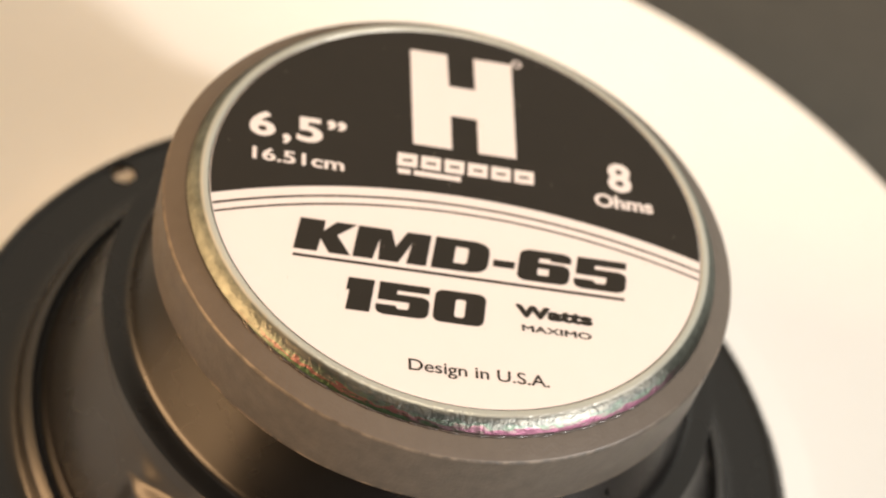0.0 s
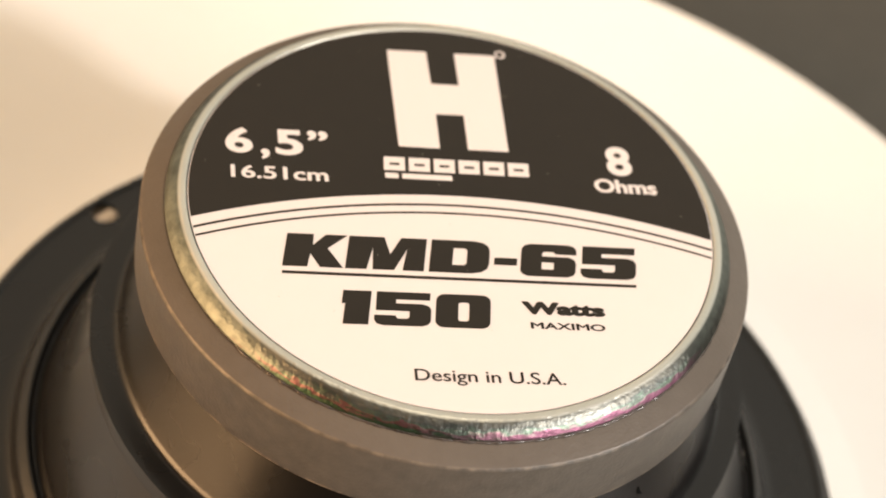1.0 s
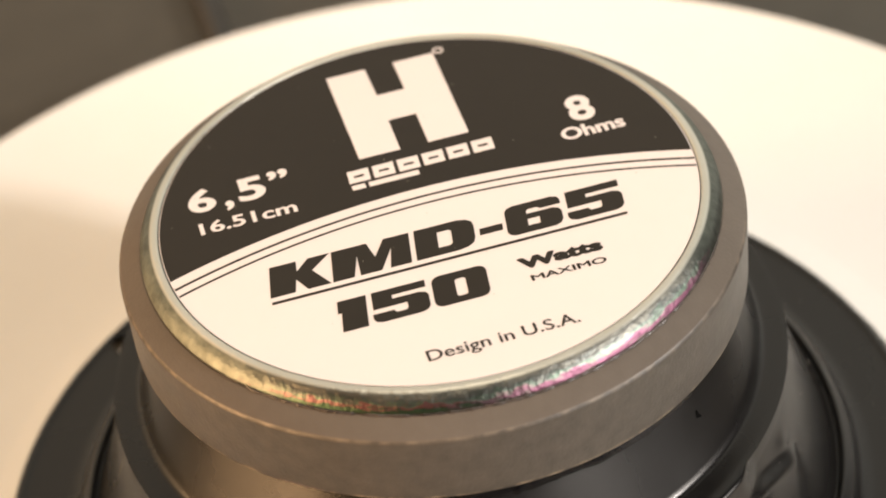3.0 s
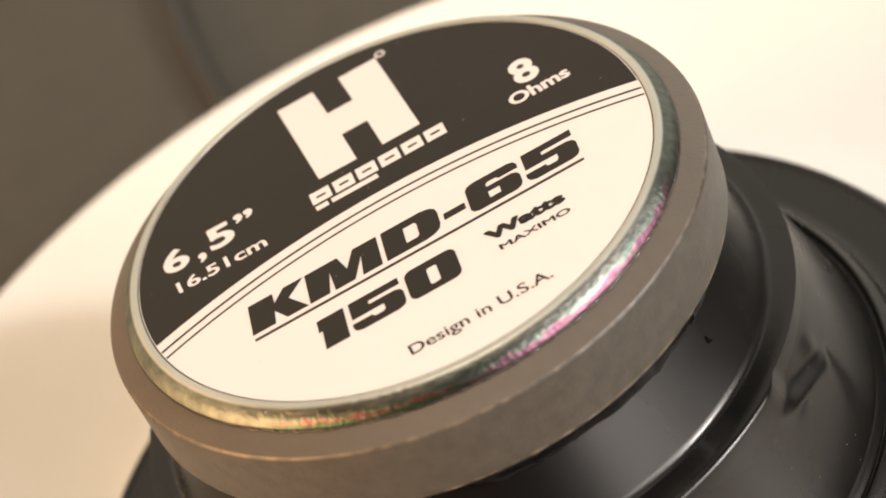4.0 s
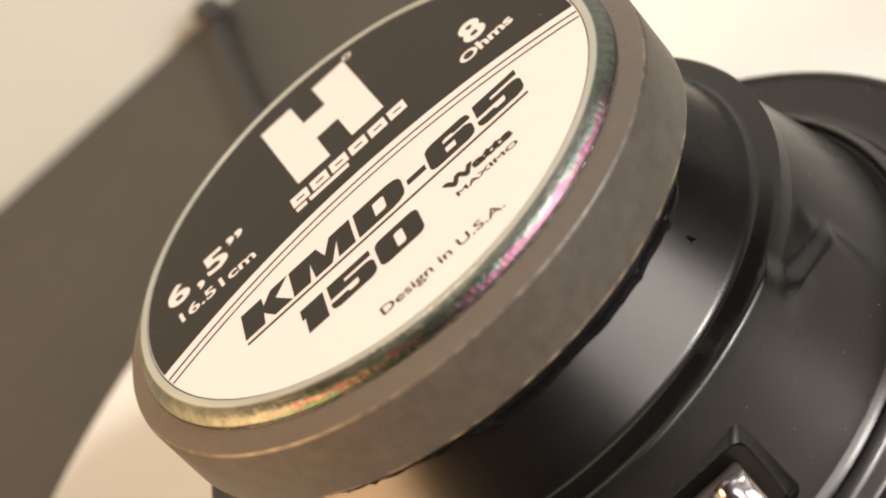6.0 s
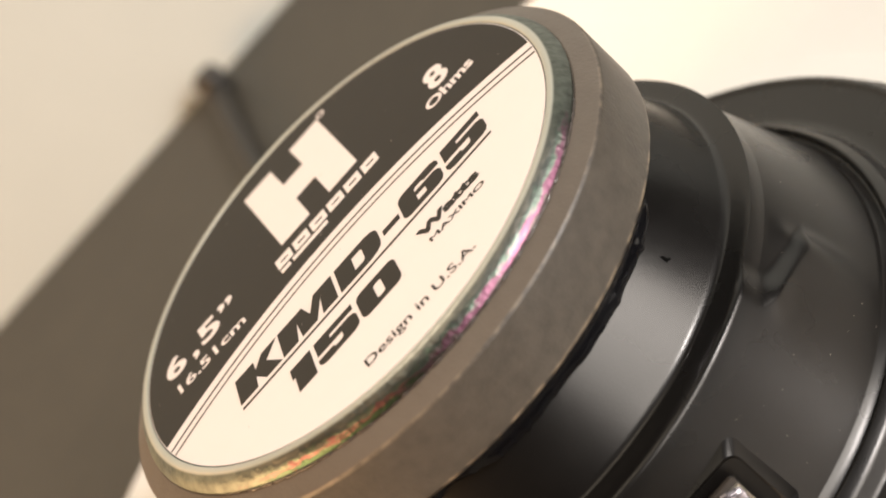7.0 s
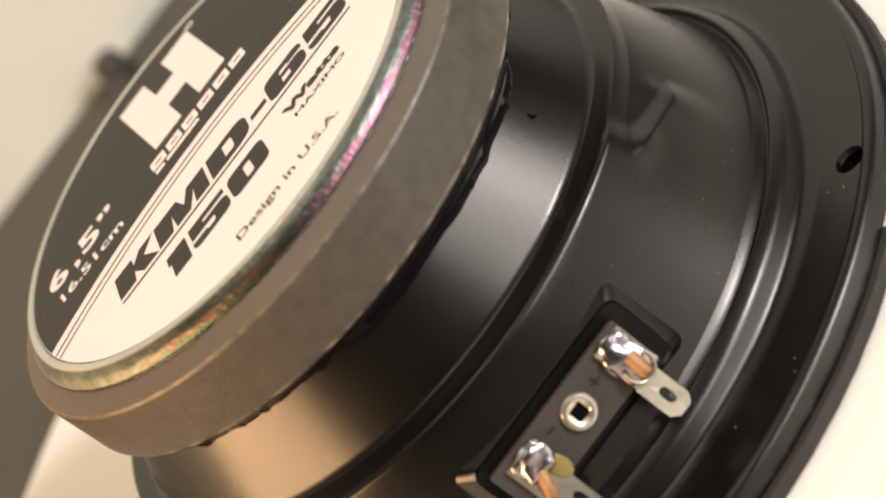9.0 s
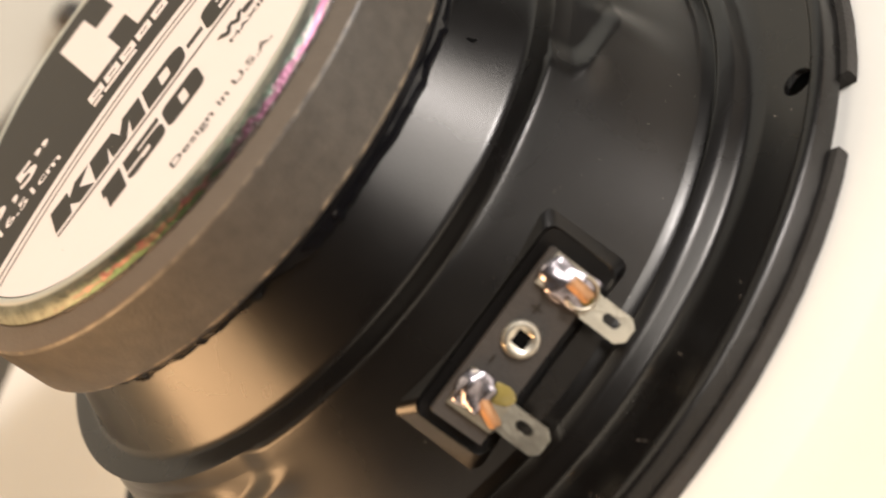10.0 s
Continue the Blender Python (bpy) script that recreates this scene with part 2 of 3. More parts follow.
def text_mesh(name, body, x0, y0, width, height, z, mat, bold=0.0, shear=0.0, heavy=0.0):
    """Lettering in the built-in font, fitted to a box in millimetres (left, baseline, width, cap height)."""
    cu = bpy.data.curves.new(name, "FONT")
    cu.body, cu.offset, cu.shear, cu.extrude = body, bold, shear, 0.0
    me = _curve_to_mesh(name, cu, mat, Matrix.Identity(4))
    co = np.array([v.co for v in me.vertices])
    lo, hi = co.min(0), co.max(0)
    low = lo[1] if not any(c in body for c in "gpqy,Q") else 0.0
    top = 0.72 if any(c in body for c in "gpqy,Q") else hi[1]
    sx, sy = width / (hi[0] - lo[0]), height / (top - low)
    for v in me.vertices:
        v.co = ((x0 + (v.co.x - lo[0]) * sx) * MM, (y0 + (v.co.y - low) * sy) * MM, z * MM)
    if heavy:
        bm = bmesh.new()
        for i, (dx, dy) in enumerate(((0, 0), (-1, 0), (1, 0), (0, -0.6), (0, 0.6))):
            twin = me.copy()
            twin.transform(Matrix.Translation((dx * heavy * MM, dy * heavy * MM, i * 0.004 * MM)))
            bm.from_mesh(twin)
            bpy.data.meshes.remove(twin)
        bm.to_mesh(me)
        bm.free()
    return me


def cut(me, cutters, soften=0.0):
    """Take closed cutter meshes out of a closed mesh."""
    ob = new("blank", me)
    tools = []
    for c in cutters:
        t = new("tool", c)
        tools.append(t)
        md = ob.modifiers.new("cut", "BOOLEAN")
        md.operation, md.object, md.solver = "DIFFERENCE", t, "EXACT"
    if soften:
        md = ob.modifiers.new("soften", "BEVEL")
        md.width, md.segments, md.limit_method, md.angle_limit = soften * MM, 3, "ANGLE", radians(33)
    bpy.context.view_layer.update()
    out = bpy.data.meshes.new_from_object(ob.evaluated_get(bpy.context.evaluated_depsgraph_get()))
    for o in (ob, *tools):
        bpy.data.objects.remove(o)
    return out


def join_solid(me, other):
    """Weld a second closed mesh onto a closed mesh."""
    ob, tool = new("blank", me), new("tool", other)
    md = ob.modifiers.new("weld", "BOOLEAN")
    md.operation, md.object, md.solver = "UNION", tool, "EXACT"
    bpy.context.view_layer.update()
    out = bpy.data.meshes.new_from_object(ob.evaluated_get(bpy.context.evaluated_depsgraph_get()))
    bpy.data.objects.remove(ob)
    bpy.data.objects.remove(tool)
    return out


def cylinder_mesh(r, z0, z1, mat, x=0.0, y=0.0, seg=32, rx=None):
    pts = [((x + r * math.cos(2 * math.pi * i / seg)), (y + (rx or r) * math.sin(2 * math.pi * i / seg))) for i in range(seg)]
    return plate("tool", pts, z0, z1, mat)


def arc(r, cx, cy, a0, a1, n=48):
    return [(cx + r * math.cos(radians(a0 + (a1 - a0) * i / n)), cy + r * math.sin(radians(a0 + (a1 - a0) * i / n))) for i in range(n + 1)]


def rrect(x0, y0, x1, y1, c=0.12, cx=None):
    """A box with cut and rounded corners."""
    cx = cx or c
    pts = []
    for (px, py, a) in ((x1 - cx, y1 - c, 0), (x0 + cx, y1 - c, 90), (x0 + cx, y0 + c, 180), (x1 - cx, y0 + c, 270)):
        for i in range(6):
            t = radians(a + 18 * i)
            pts.append((px + cx * math.cos(t), py + c * math.sin(t)))
    return pts


# ---- room ----
def box_mesh(name, lo, hi, mat):
    return plate(name, [(lo[0], lo[1]), (hi[0], lo[1]), (hi[0], hi[1]), (lo[0], hi[1])], lo[2], hi[2], mat)


def build_room():
    t = 100
    x0, x1, y0, y1, z0, z1 = -1200, 1200, -2000, 307, -760, 1700
    # only wall_north is in view; the rest is added to keep reflections dark
    for name, lo, hi, text in (
            ("floor", (x0 - t, y0 - t, z0 - t), (x1 + t, y1 + t, z0), "unseen floor added to close the room"),
            ("ceiling", (x0 - t, y0 - t, z1), (x1 + t, y1 + t, z1 + t), "unseen brown ceiling added to close the room"),
            ("wall_north", (x0, y1, z0), (x1, y1 + t, z1), "cream painted wall behind the dark table"),
            ("wall_south", (x0, y0 - t, z0), (x1, y0, z1), "unseen dark wall added to close the room"),
            ("wall_west", (x0 - t, y0 - t, z0), (x0, y1 + t, z1), "unseen dark wall added to close the room"),
            ("wall_east", (x1, y0 - t, z0), (x1 + t, y1 + t, z1), "unseen dark wall added to close the room")):
        tagged(new(name, box_mesh(name, lo, hi, {"wall_north": M_WALL, "ceiling": M_CEILING}.get(name, M_DIM))), text, "room", kind="structure")


build_room()


def build_table():
    table = tagged(new("table"), "dark brown painted table against a cream wall", "table")
    table.location = (0, 0, -0.76)
    lift = lambda me: (me.transform(Matrix.Translation((0, 0, 0.76))), me)[1]
    part("tabletop", lift(box_mesh("tabletop", (-900, -700, -42), (900, 305, -12), M_TABLE)), table)
    for x in (-860, 820):
        for y in (-660, 240):
            part("leg", lift(box_mesh("leg", (x, y, -760), (x + 40, y + 40, -42), M_TABLE)), table)


build_table()


def oval(name, profile, a, b, seg=240):
    """Sweep a profile of (scale, height in millimetres) round an oval."""
    verts, faces, k = [], [], len(profile)
    for i in range(seg):
        t = 2 * math.pi * i / seg
        verts += [(a * q * math.cos(t) * MM, b * q * math.sin(t) * MM, z * MM) for q, z in profile]
    for i in range(seg):
        for j in range(k - 1):
            faces.append((i * k + j, i * k + j + 1, ((i + 1) % seg) * k + j + 1, ((i + 1) % seg) * k + j))
    me = mesh_of(name, verts, faces, M_PLATTER)
    bm = bmesh.new()
    bm.from_mesh(me)
    bmesh.ops.remove_doubles(bm, verts=bm.verts, dist=1e-6)
    bm.to_mesh(me)
    bm.free()
    return sharpen(me)


def build_tray():
    """Shallow oval tray: flat well, gently rising rim with a rolled lip, and a foot ring."""
    tray = tagged(new("tray"), "smooth white oval tray on the dark table", "tray")
    tray.location = (0.002, -0.002, -0.012)
    a, b = 142.0, 151.5
    rise = [(0.63 + 0.35 * u / 12, 12.0 + 7.2 * (u / 12) ** 1.35) for u in range(13)]
    part("base", oval("base", [(0.0, 12.0), (0.63, 12.0), (0.63, 7.0), (0.0, 7.0)], a, b), tray)
    part("rim", oval("rim", rise + [(0.99, 19.6), (0.997, 19.7), (1.0, 19.2), (0.997, 18.3), (0.97, 15.5), (0.80, 9.5), (0.63, 7.0)], a, b), tray)
    part("foot_ring", oval("foot_ring", [(0.50, 6.9), (0.49, 0.6), (0.485, 0.0), (0.465, 0.0), (0.46, 0.6), (0.45, 6.9)], a, b), tray)


build_tray()


def tube(name, pts, radius, mat, seg=10):
    """A round cord along points in millimetres."""
    cu = bpy.data.curves.new(name, "CURVE")
    cu.dimensions, cu.bevel_depth, cu.bevel_resolution, cu.use_fill_caps = "3D", radius * MM, 3, True
    s = cu.splines.new("NURBS")
    s.points.add(len(pts) - 1)
    s.use_endpoint_u, s.order_u = True, 3
    for p, q in zip(s.points, pts):
        p.co = (*(c * MM for c in q), 1)
    me = _curve_to_mesh(name, cu, mat, Matrix.Identity(4))
    for f in me.polygons:
        f.use_smooth = True
    return me


def build_cord():
    cord = tagged(new("power_cord"), "black power cord lying on the dark table", "cord")
    part("cable", tube("cable", [(-13, 150, -9), (-15, 200, -9), (-11, 245, -9), (-6, 290, -9)], 3.0, M_CABLE), cord)
    part("plug", revolve("plug", rounded([(0.01, -12), (5, -12), (5, -5), (4, -3), (0.01, -3)], 1.5), M_CABLE, 32, False), cord).location = (-0.005, 0.294, 0)


build_cord()


# ---- loudspeaker ----
speaker = tagged(new("loudspeaker"), "black steel loudspeaker lying face down with magnet upwards", "loudspeaker")


def smooth(t):
    t = min(1.0, max(0.0, t))
    return t * t * (3 - 2 * t)


def press(r, z, a):
    """Flanks pressed in below the shoulder on two sides of the cone; each flank starts at a low crease."""
    if z < 11.0 or r < 56.4:
        return r, z
    d = abs((math.degrees(a) + 90) % 180 - 90)
    # the sunk part reaches further round close under the shoulder
    start = 40.5 + 13.5 * smooth((z - 26.2) / 6.5)
    sunk = 2.0 * smooth((start - d) / 8.0) * min(1.0, max(0.0, (z - 13.0) / 20.0))
    crease = 0.40 * math.exp(-((d - 37.5) / 2.4) ** 2) * smooth((z - 17.0) / 9.0) * smooth((32.5 - z) / 3.0)
    corner = 0.5 * math.exp(-((d - 50.0) / 3.5) ** 2 - ((z - 31.0) / 2.5) ** 2)
    return r - sunk + crease + corner, z


def terminal_frame():
    """Pose of the flat seat for the terminal board on the cone."""
    return Matrix(((1, 0, 0, -0.00075), (0, 0.27, -0.963, -0.0608), (0, 0.963, 0.27, 0.0271), (0, 0, 0, 1)))


def build_basket():
    outer = [(44.0, 52.3), (44.6, 52.2, 0.3), (45.2, 50.8, 1.0), (51.6, 37.6, 0.7), (52.3, 36.9, 0.5), (54.4, 36.8), (55.7, 36.75), (57.3, 36.5, 0.8)]
    for i in range(37):
        outer.append((58.0 + 0.145 * i, 33.6 - 0.6 * i, 0.2))
    outer += [(63.9, 10.9, 0.6), (64.7, 10.1, 0.4), (65.7, 11.5, 0.5), (67.5, 9.9, 0.6), (68.6, 6.9, 0.9), (70.8, 6.2, 0.8), (76.0, 6.2), (79.2, 6.2, 0.3), (79.7, 6.6, 0.2), (80.6, 6.45, 0.4),
              (81.3, 5.8, 0.4), (81.9, 2.6)]
    inner = [(80.6, 2.6), (79.6, 2.6), (79.5, 5.0), (72.0, 5.0), (66.5, 2.6), (55.0, 8.0), (50.0, 16.0), (47.0, 33.0), (44.0, 44.5)]
    me = revolve("basket", rounded(outer, 0.8) + inner, M_BASKET, 480, True, press)
    # flat seat for the terminals: raised at its ends, sunk in the middle
    boss = plate("boss", [(0.4 + u * 14.7, -4.6 + v * 5.3) for u, v in rrect(-1, -1, 1, 1, 0.34, 0.12)], -8.0, -0.8, M_BASKET)
    for v in boss.vertices:
        low = v.co.z < -0.004
        v.co.x += math.copysign((6.6 if low else -1.0) * MM, v.co.x - 0.0004)
        v.co.y += math.copysign((4.6 if low else -1.0) * MM, v.co.y + 0.0046)
    boss.transform(terminal_frame())
    pit = plate("tool", [(0.4 + u * 16.2, -4.8 + v * 5.9) for u, v in rrect(-1, -1, 1, 1, 0.34, 0.12)], -1.8, 7.5, M_BASKET)
    for v in pit.vertices:
        if v.co.z > 0:
            v.co.x, v.co.y = 0.0004 + (v.co.x - 0.0004) * 1.50, -0.0044 + (v.co.y + 0.0044) * 2.3
    pit.transform(terminal_frame())
    me = cut(join_solid(me, boss), [pit], 1.1)
    holes = []
    for az in (133, 43, -45, -137):
        x, y = 76.9 * math.cos(radians(az)), 76.9 * math.sin(radians(az))
        holes.append(cylinder_mesh(2.5, -4, 12, M_BASKET, x, y))
    me = cut(me, holes)
    for f in me.polygons:
        f.use_smooth = True
    me = sharpen(me, 38)
    return part("basket", me, speaker, "stamped steel basket in satin black enamel")


basket = build_basket()


def gasket_piece(a0, a1, out, n=60):
    """A stretch of foam gasket under the rim, between two azimuths."""
    verts, faces = [], []
    sect = ((-1.0, 0.0), (out - 0.5, 0.0), (out, 0.6), (out, 2.2), (out - 0.3, 2.62), (-1.0, 2.62))
    k = len(sect)
    for i in range(n + 1):
        a = radians(a0 + (a1 - a0) * i / n)
        for d, z in sect:
            r = 80.6 + d + 0.15 * noise.noise((30 * math.cos(a), 30 * math.sin(a), z)) * (d > 0)
            verts.append((r * MM * math.cos(a), r * MM * math.sin(a), z * MM))
    for i in range(n):
        for j in range(k):
            faces.append((i * k + j, i * k + (j + 1) % k, (i + 1) * k + (j + 1) % k, (i + 1) * k + j))
    faces += [tuple(range(k)), tuple(range(n * k, n * k + k))]
    return sharpen(mesh_of("gasket", verts, faces, M_GASKET))


for q in range(4):
    part("gasket", gasket_piece(-44 + 90 * q, 36 + 90 * q, (2.9, 1.7, 1.7, 2.9)[q]), speaker, "black foam gasket segment under the rim")


def glue_flow(r, z, a):
    """Ragged lower edge of the squeezed-out glue."""
    if r < 46:
        return r, z
    u = (math.cos(a), math.sin(a))
    n1, n2 = noise.noise((3.5 * u[0], 3.5 * u[1], 3.1)), noise.noise((13 * u[0], 13 * u[1], 1.0))
    drip = smooth(2.2 * (noise.noise((21 * u[0], 21 * u[1], 5.0)) - 0.1))
    d = abs(math.degrees(math.atan2(u[1], u[0])) + 72)
    fall = smooth((52.0 - z) / 2.5) * (0.5 * n1 + 0.3 * n2 + 0.5 * drip + 1.3 * smooth((36 - d) / 12) - 0.5)
    return r + 0.10 * n2 + 0.52 * fall, z - fall


part("glue_bead", revolve("glue_bead", rounded([(40, 49.0), (46.35, 48.9), (46.9, 49.2), (47.9, 51.0), (48.9, 52.1), (48.9, 52.6), (40, 52.6)], 0.4), M_GLUE, 720, warp=glue_flow),
     speaker, "uneven bead of glossy black glue")
part("magnet", revolve("magnet", rounded([(20, 52.5), (49.4, 52.5), (50.0, 53.1), (50.0, 64.2, 0.25), (49.7, 64.75, 0.2), (46.4, 66.3, 0.1), (20, 66.3)], 0.4), M_FERRITE, 200), speaker, "grey-brown ferrite ring magnet with worn edge")
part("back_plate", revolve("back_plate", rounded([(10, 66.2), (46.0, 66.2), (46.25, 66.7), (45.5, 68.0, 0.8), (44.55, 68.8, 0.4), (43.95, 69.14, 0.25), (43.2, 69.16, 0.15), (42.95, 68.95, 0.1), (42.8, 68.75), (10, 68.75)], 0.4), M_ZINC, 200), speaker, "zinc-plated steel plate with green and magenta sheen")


def seal_ring():
    """Wrinkled dark sealant squeezed out between plate and magnet on one side."""
    verts, faces, n, k = [], [], 260, 8
    for i in range(n + 1):
        a = radians(-152 + 128 * i / n)
        end = smooth(min(i, n - i) / 30)
        c, q = math.cos(a), math.sin(a)
        w = end * (0.26 + 0.20 * noise.noise((30 * c, 30 * q, 0)) + 0.16 * noise.noise((90 * c, 90 * q, 4))) + 0.02
        r0, z0 = 46.15 + 0.22 * noise.noise((16 * c, 16 * q, 9)), 66.45
        for j in range(k):
            t = 2 * math.pi * j / k
            verts.append(((r0 + w * math.cos(t)) * MM * c, (r0 + w * math.cos(t)) * MM * q, (z0 + 0.8 * w * math.sin(t)) * MM))
    for i in range(n):
        for j in range(k):
            faces.append((i * k + j, i * k + (j + 1) % k, (i + 1) * k + (j + 1) % k, (i + 1) * k + j))
    return mesh_of("seal", verts, faces, M_SEAL)


part("seal", seal_ring(), speaker, "wrinkled dark sealant between plate and magnet")
label = part("label", cylinder_mesh(42.75, 68.78, 69.0, M_LABEL, seg=160), speaker, "round white and black printed film label")
Z1, Z2 = 69.03, 69.07


def dark_field():
    R, r, cy = 42.6, 125.5, -123.1
    # where the two circles cross
    y = (R * R - r * r + cy * cy) / (2 * cy)
    x = math.sqrt(R * R - y * y)
    a = math.degrees(math.atan2(y, x))
    b = math.degrees(math.atan2(y - cy, x))
    top = arc(R, 0, 0, a, 180 - a, 96)
    bottom = arc(r, 0, cy, 180 - b, b, 64)
    return top + bottom[1:-1]


def arc_line(r, w, cy=-123.1, R=42.6):
    loops = []
    for rr in (r + w / 2, r - w / 2):
        y = (R * R - rr * rr + cy * cy) / (2 * cy)
        b = math.degrees(math.atan2(y - cy, math.sqrt(R * R - y * y)))
        loops.append(arc(rr, 0, cy, 180 - b, b, 64))
    return loops[0] + loops[1][::-1]


part("dark_field", ink_mesh("dark_field", [dark_field()], Z1, M_INK), label, "black printed upper field")
part("line", ink_mesh("line", [arc_line(123.3, 0.45)], Z1, M_INK), label)
part("line", ink_mesh("line", [arc_line(121.5, 0.40)], Z1, M_INK), label)

# block letters, drawn in a unit box
GLYPH = {
    "K": [[(0, 0), (.41, 0), (.43, .41), (.62, 0), (1.0, 0), (.70, .58), (1.0, 1), (.64, 1), (.45, .66), (.44, 1), (0, 1)]],
    "M": [[(0, 0), (.27, 0), (.32, .67), (.35, 0), (.62, 0), (.76, .66), (.73, 0), (1, 0), (1, 1), (.67, 1), (.55, .48), (.45, 1), (0, 1)]],
    "D": [[(0, 0), (.72, 0), (.88, .05), (.97, .15), (1, .3), (1, .7), (.97, .85), (.88, .95), (.72, 1), (0, 1)], [(.38, .24), (.38, .76), (.58, .76), (.62, .70), (.62, .30), (.58, .24)]],
    "-": [[(0, .30), (1, .30), (1, .52), (0, .52)]],
    "6": [[(.14, 0), (.86, 0), (.96, .06), (1, .18), (1, .44), (.96, .55), (.86, .62), (.38, .62), (.38, .72), (.42, .77), (.58, .77), (.62, .72), (.62, .70), (1, .70), (1, .84),
           (.95, .95), (.84, 1), (.16, 1), (.05, .95), (0, .84), (0, .16), (.04, .06)], [(.38, .22), (.38, .44), (.60, .44), (.60, .22)]],
    "5": [[(0, .30), (0, .16), (.05, .05), (.16, 0), (.84, 0), (.95, .05), (1, .16), (1, .50), (.95, .61), (.84, .66), (.37, .66), (.37, .78), (.97, .78), (.97, 1), (.02, 1), (.02, .44),
           (.62, .44), (.62, .26), (.58, .21), (.42, .21), (.38, .26), (.38, .30)]],
    "1": [[(.11, 0), (.93, 0), (.97, 1), (.05, 1), (.03, .6), (.15, .62)]],
    "0": [rrect(0, 0, 1, 1, .20, .16), [p for p in rrect(.41, .20, .61, .76, .06)]],
}


def block_word(name, spans, y0, y1, slant):
    """Heavy slanted lettering: spans of (letter, left, right) in millimetres."""
    for ch, a, b in spans:
        loops = [[(a + (b - a) * u + slant * (v - 0.0) * (y1 - y0), y0 + (y1 - y0) * v) for u, v in lp] for lp in GLYPH[ch]]
        part(name, ink_mesh(name, loops, Z1, M_INK), label)


block_word("letter", (("K", -28.5, -19.0), ("M", -18.7, -6.3), ("D", -5.5, 4.0), ("-", 4.8, 8.5), ("6", 9.1, 18.1), ("5", 18.9, 28.0)), -14.6, -7.6, 0.17)
part("underline", ink_mesh("underline", [[(-28.6, -16.2), (27.8, -16.2), (27.9, -15.6), (-28.5, -15.6)]], Z1, M_INK), label)
block_word("letter", (("1", -20.4, -15.6), ("5", -15.1, -6.3), ("0", -5.6, 3.0)), -26.1, -19.2, 0.13)
part("lettering", text_mesh("lettering", "Watts", 8.75, -22.65, 12.9, 2.5, Z1, M_INK, bold=0.03, heavy=0.17), label)
part("lettering", text_mesh("lettering", "MAXIMO", 9.6, -25.65, 11.7, 1.3, Z1, M_INK, heavy=0.08), label)
part("lettering", text_mesh("lettering", "Design in U.S.A.", -9.6, -36.8, 23.1, 2.35, Z1, M_INK, heavy=0.04), label)

# white print on the dark field
part("lettering", text_mesh("lettering", "6", -36.3, 9.9, 4.2, 5.8, Z2, M_LABEL, bold=0.02, heavy=0.12), label)
part("lettering", text_mesh("lettering", ",", -30.6, 9.9, 1.2, 5.6, Z2, M_LABEL, bold=0.02, heavy=0.10), label)
part("lettering", text_mesh("lettering", "5", -28.2, 9.9, 4.3, 5.8, Z2, M_LABEL, bold=0.02, heavy=0.12), label)
part("lettering", text_mesh("lettering", "”", -22.9, 13.6, 3.2, 2.2, Z2, M_LABEL, bold=0.02, heavy=0.08), label)
part("lettering", text_mesh("lettering", "16.51cm", -35.7, 4.2, 15.6, 2.85, Z2, M_LABEL, bold=0.01, heavy=0.06), label)
part("lettering", text_mesh("lettering", "8", 27.2, 9.0, 4.3, 6.9, Z2, M_LABEL, bold=0.035), label)
part("lettering", text_mesh("lettering", "Ohms", 24.4, 4.9, 10.5, 3.1, Z2, M_LABEL, bold=0.02, heavy=0.07), label)
part("emblem", ink_mesh("emblem", [[(-7.85, 13.3), (-0.95, 13.3), (-0.85, 21.6), (3.9, 21.6), (3.8, 13.3), (10.65, 13.35), (10.95, 37.2), (3.85, 37.15), (3.85, 29.05), (-0.95, 29.05), (-1.1, 37.15), (-7.9, 37.1)]], Z2, M_LABEL), label, "white block emblem")
for i in range(6):
    x = -10.8 + i * 4.15
    part("emblem_bar", ink_mesh("emblem_bar", [[(x, 7.6), (x + 3.5, 7.6), (x + 3.7, 10.7), (x + 0.2, 10.7)], [(x + 1.0, 8.8), (x + 1.05, 9.4), (x + 2.75, 9.4), (x + 2.7, 8.8)]], Z2, M_LABEL), label)
for x0, x1 in ((-10.7, -8.5), (-7.9, 0.4)):
    part("emblem_bar", ink_mesh("emblem_bar", [[(x0, 5.8), (x1, 5.8), (x1, 6.95), (x0, 6.95)]], Z2, M_LABEL), label)
part("emblem_dot", ink_mesh("emblem_dot", [arc(0.95, 12.0, 37.6, 0, 345, 23), arc(0.62, 12.0, 37.6, 0, 345, 23)], Z2, M_LABEL), label)


# ---- terminals ----
FRAME = terminal_frame()


def seat(me):
    me.transform(FRAME)
    return me


def tag_outline(u0, u1, n0, n1, top, neck, tip, slot):
    """Wide soldering pad that narrows to a lug with a slot."""
    c = 1.1
    body = [(u0, top), (u0, neck), (n0, neck - 0.3), (n0, tip + c), (n0 + c, tip), (n1 - c, tip), (n1, tip + c), (n1, neck - 0.3), (u1, neck), (u1, top)]
    hole = [(slot[0] + x, slot[1] + y) for x, y in rrect(-0.75, -1.35, 0.75, 1.35, 0.75, 0.74)]
    return [body, hole]


def lug(name, loops, bend):
    me = ink_mesh(name, loops, 1.35, M_TIN, 0.55)
    for v in me.vertices:
        v.co.z += max(0.0, -0.009 - v.co.y) * bend
    return seat(me)


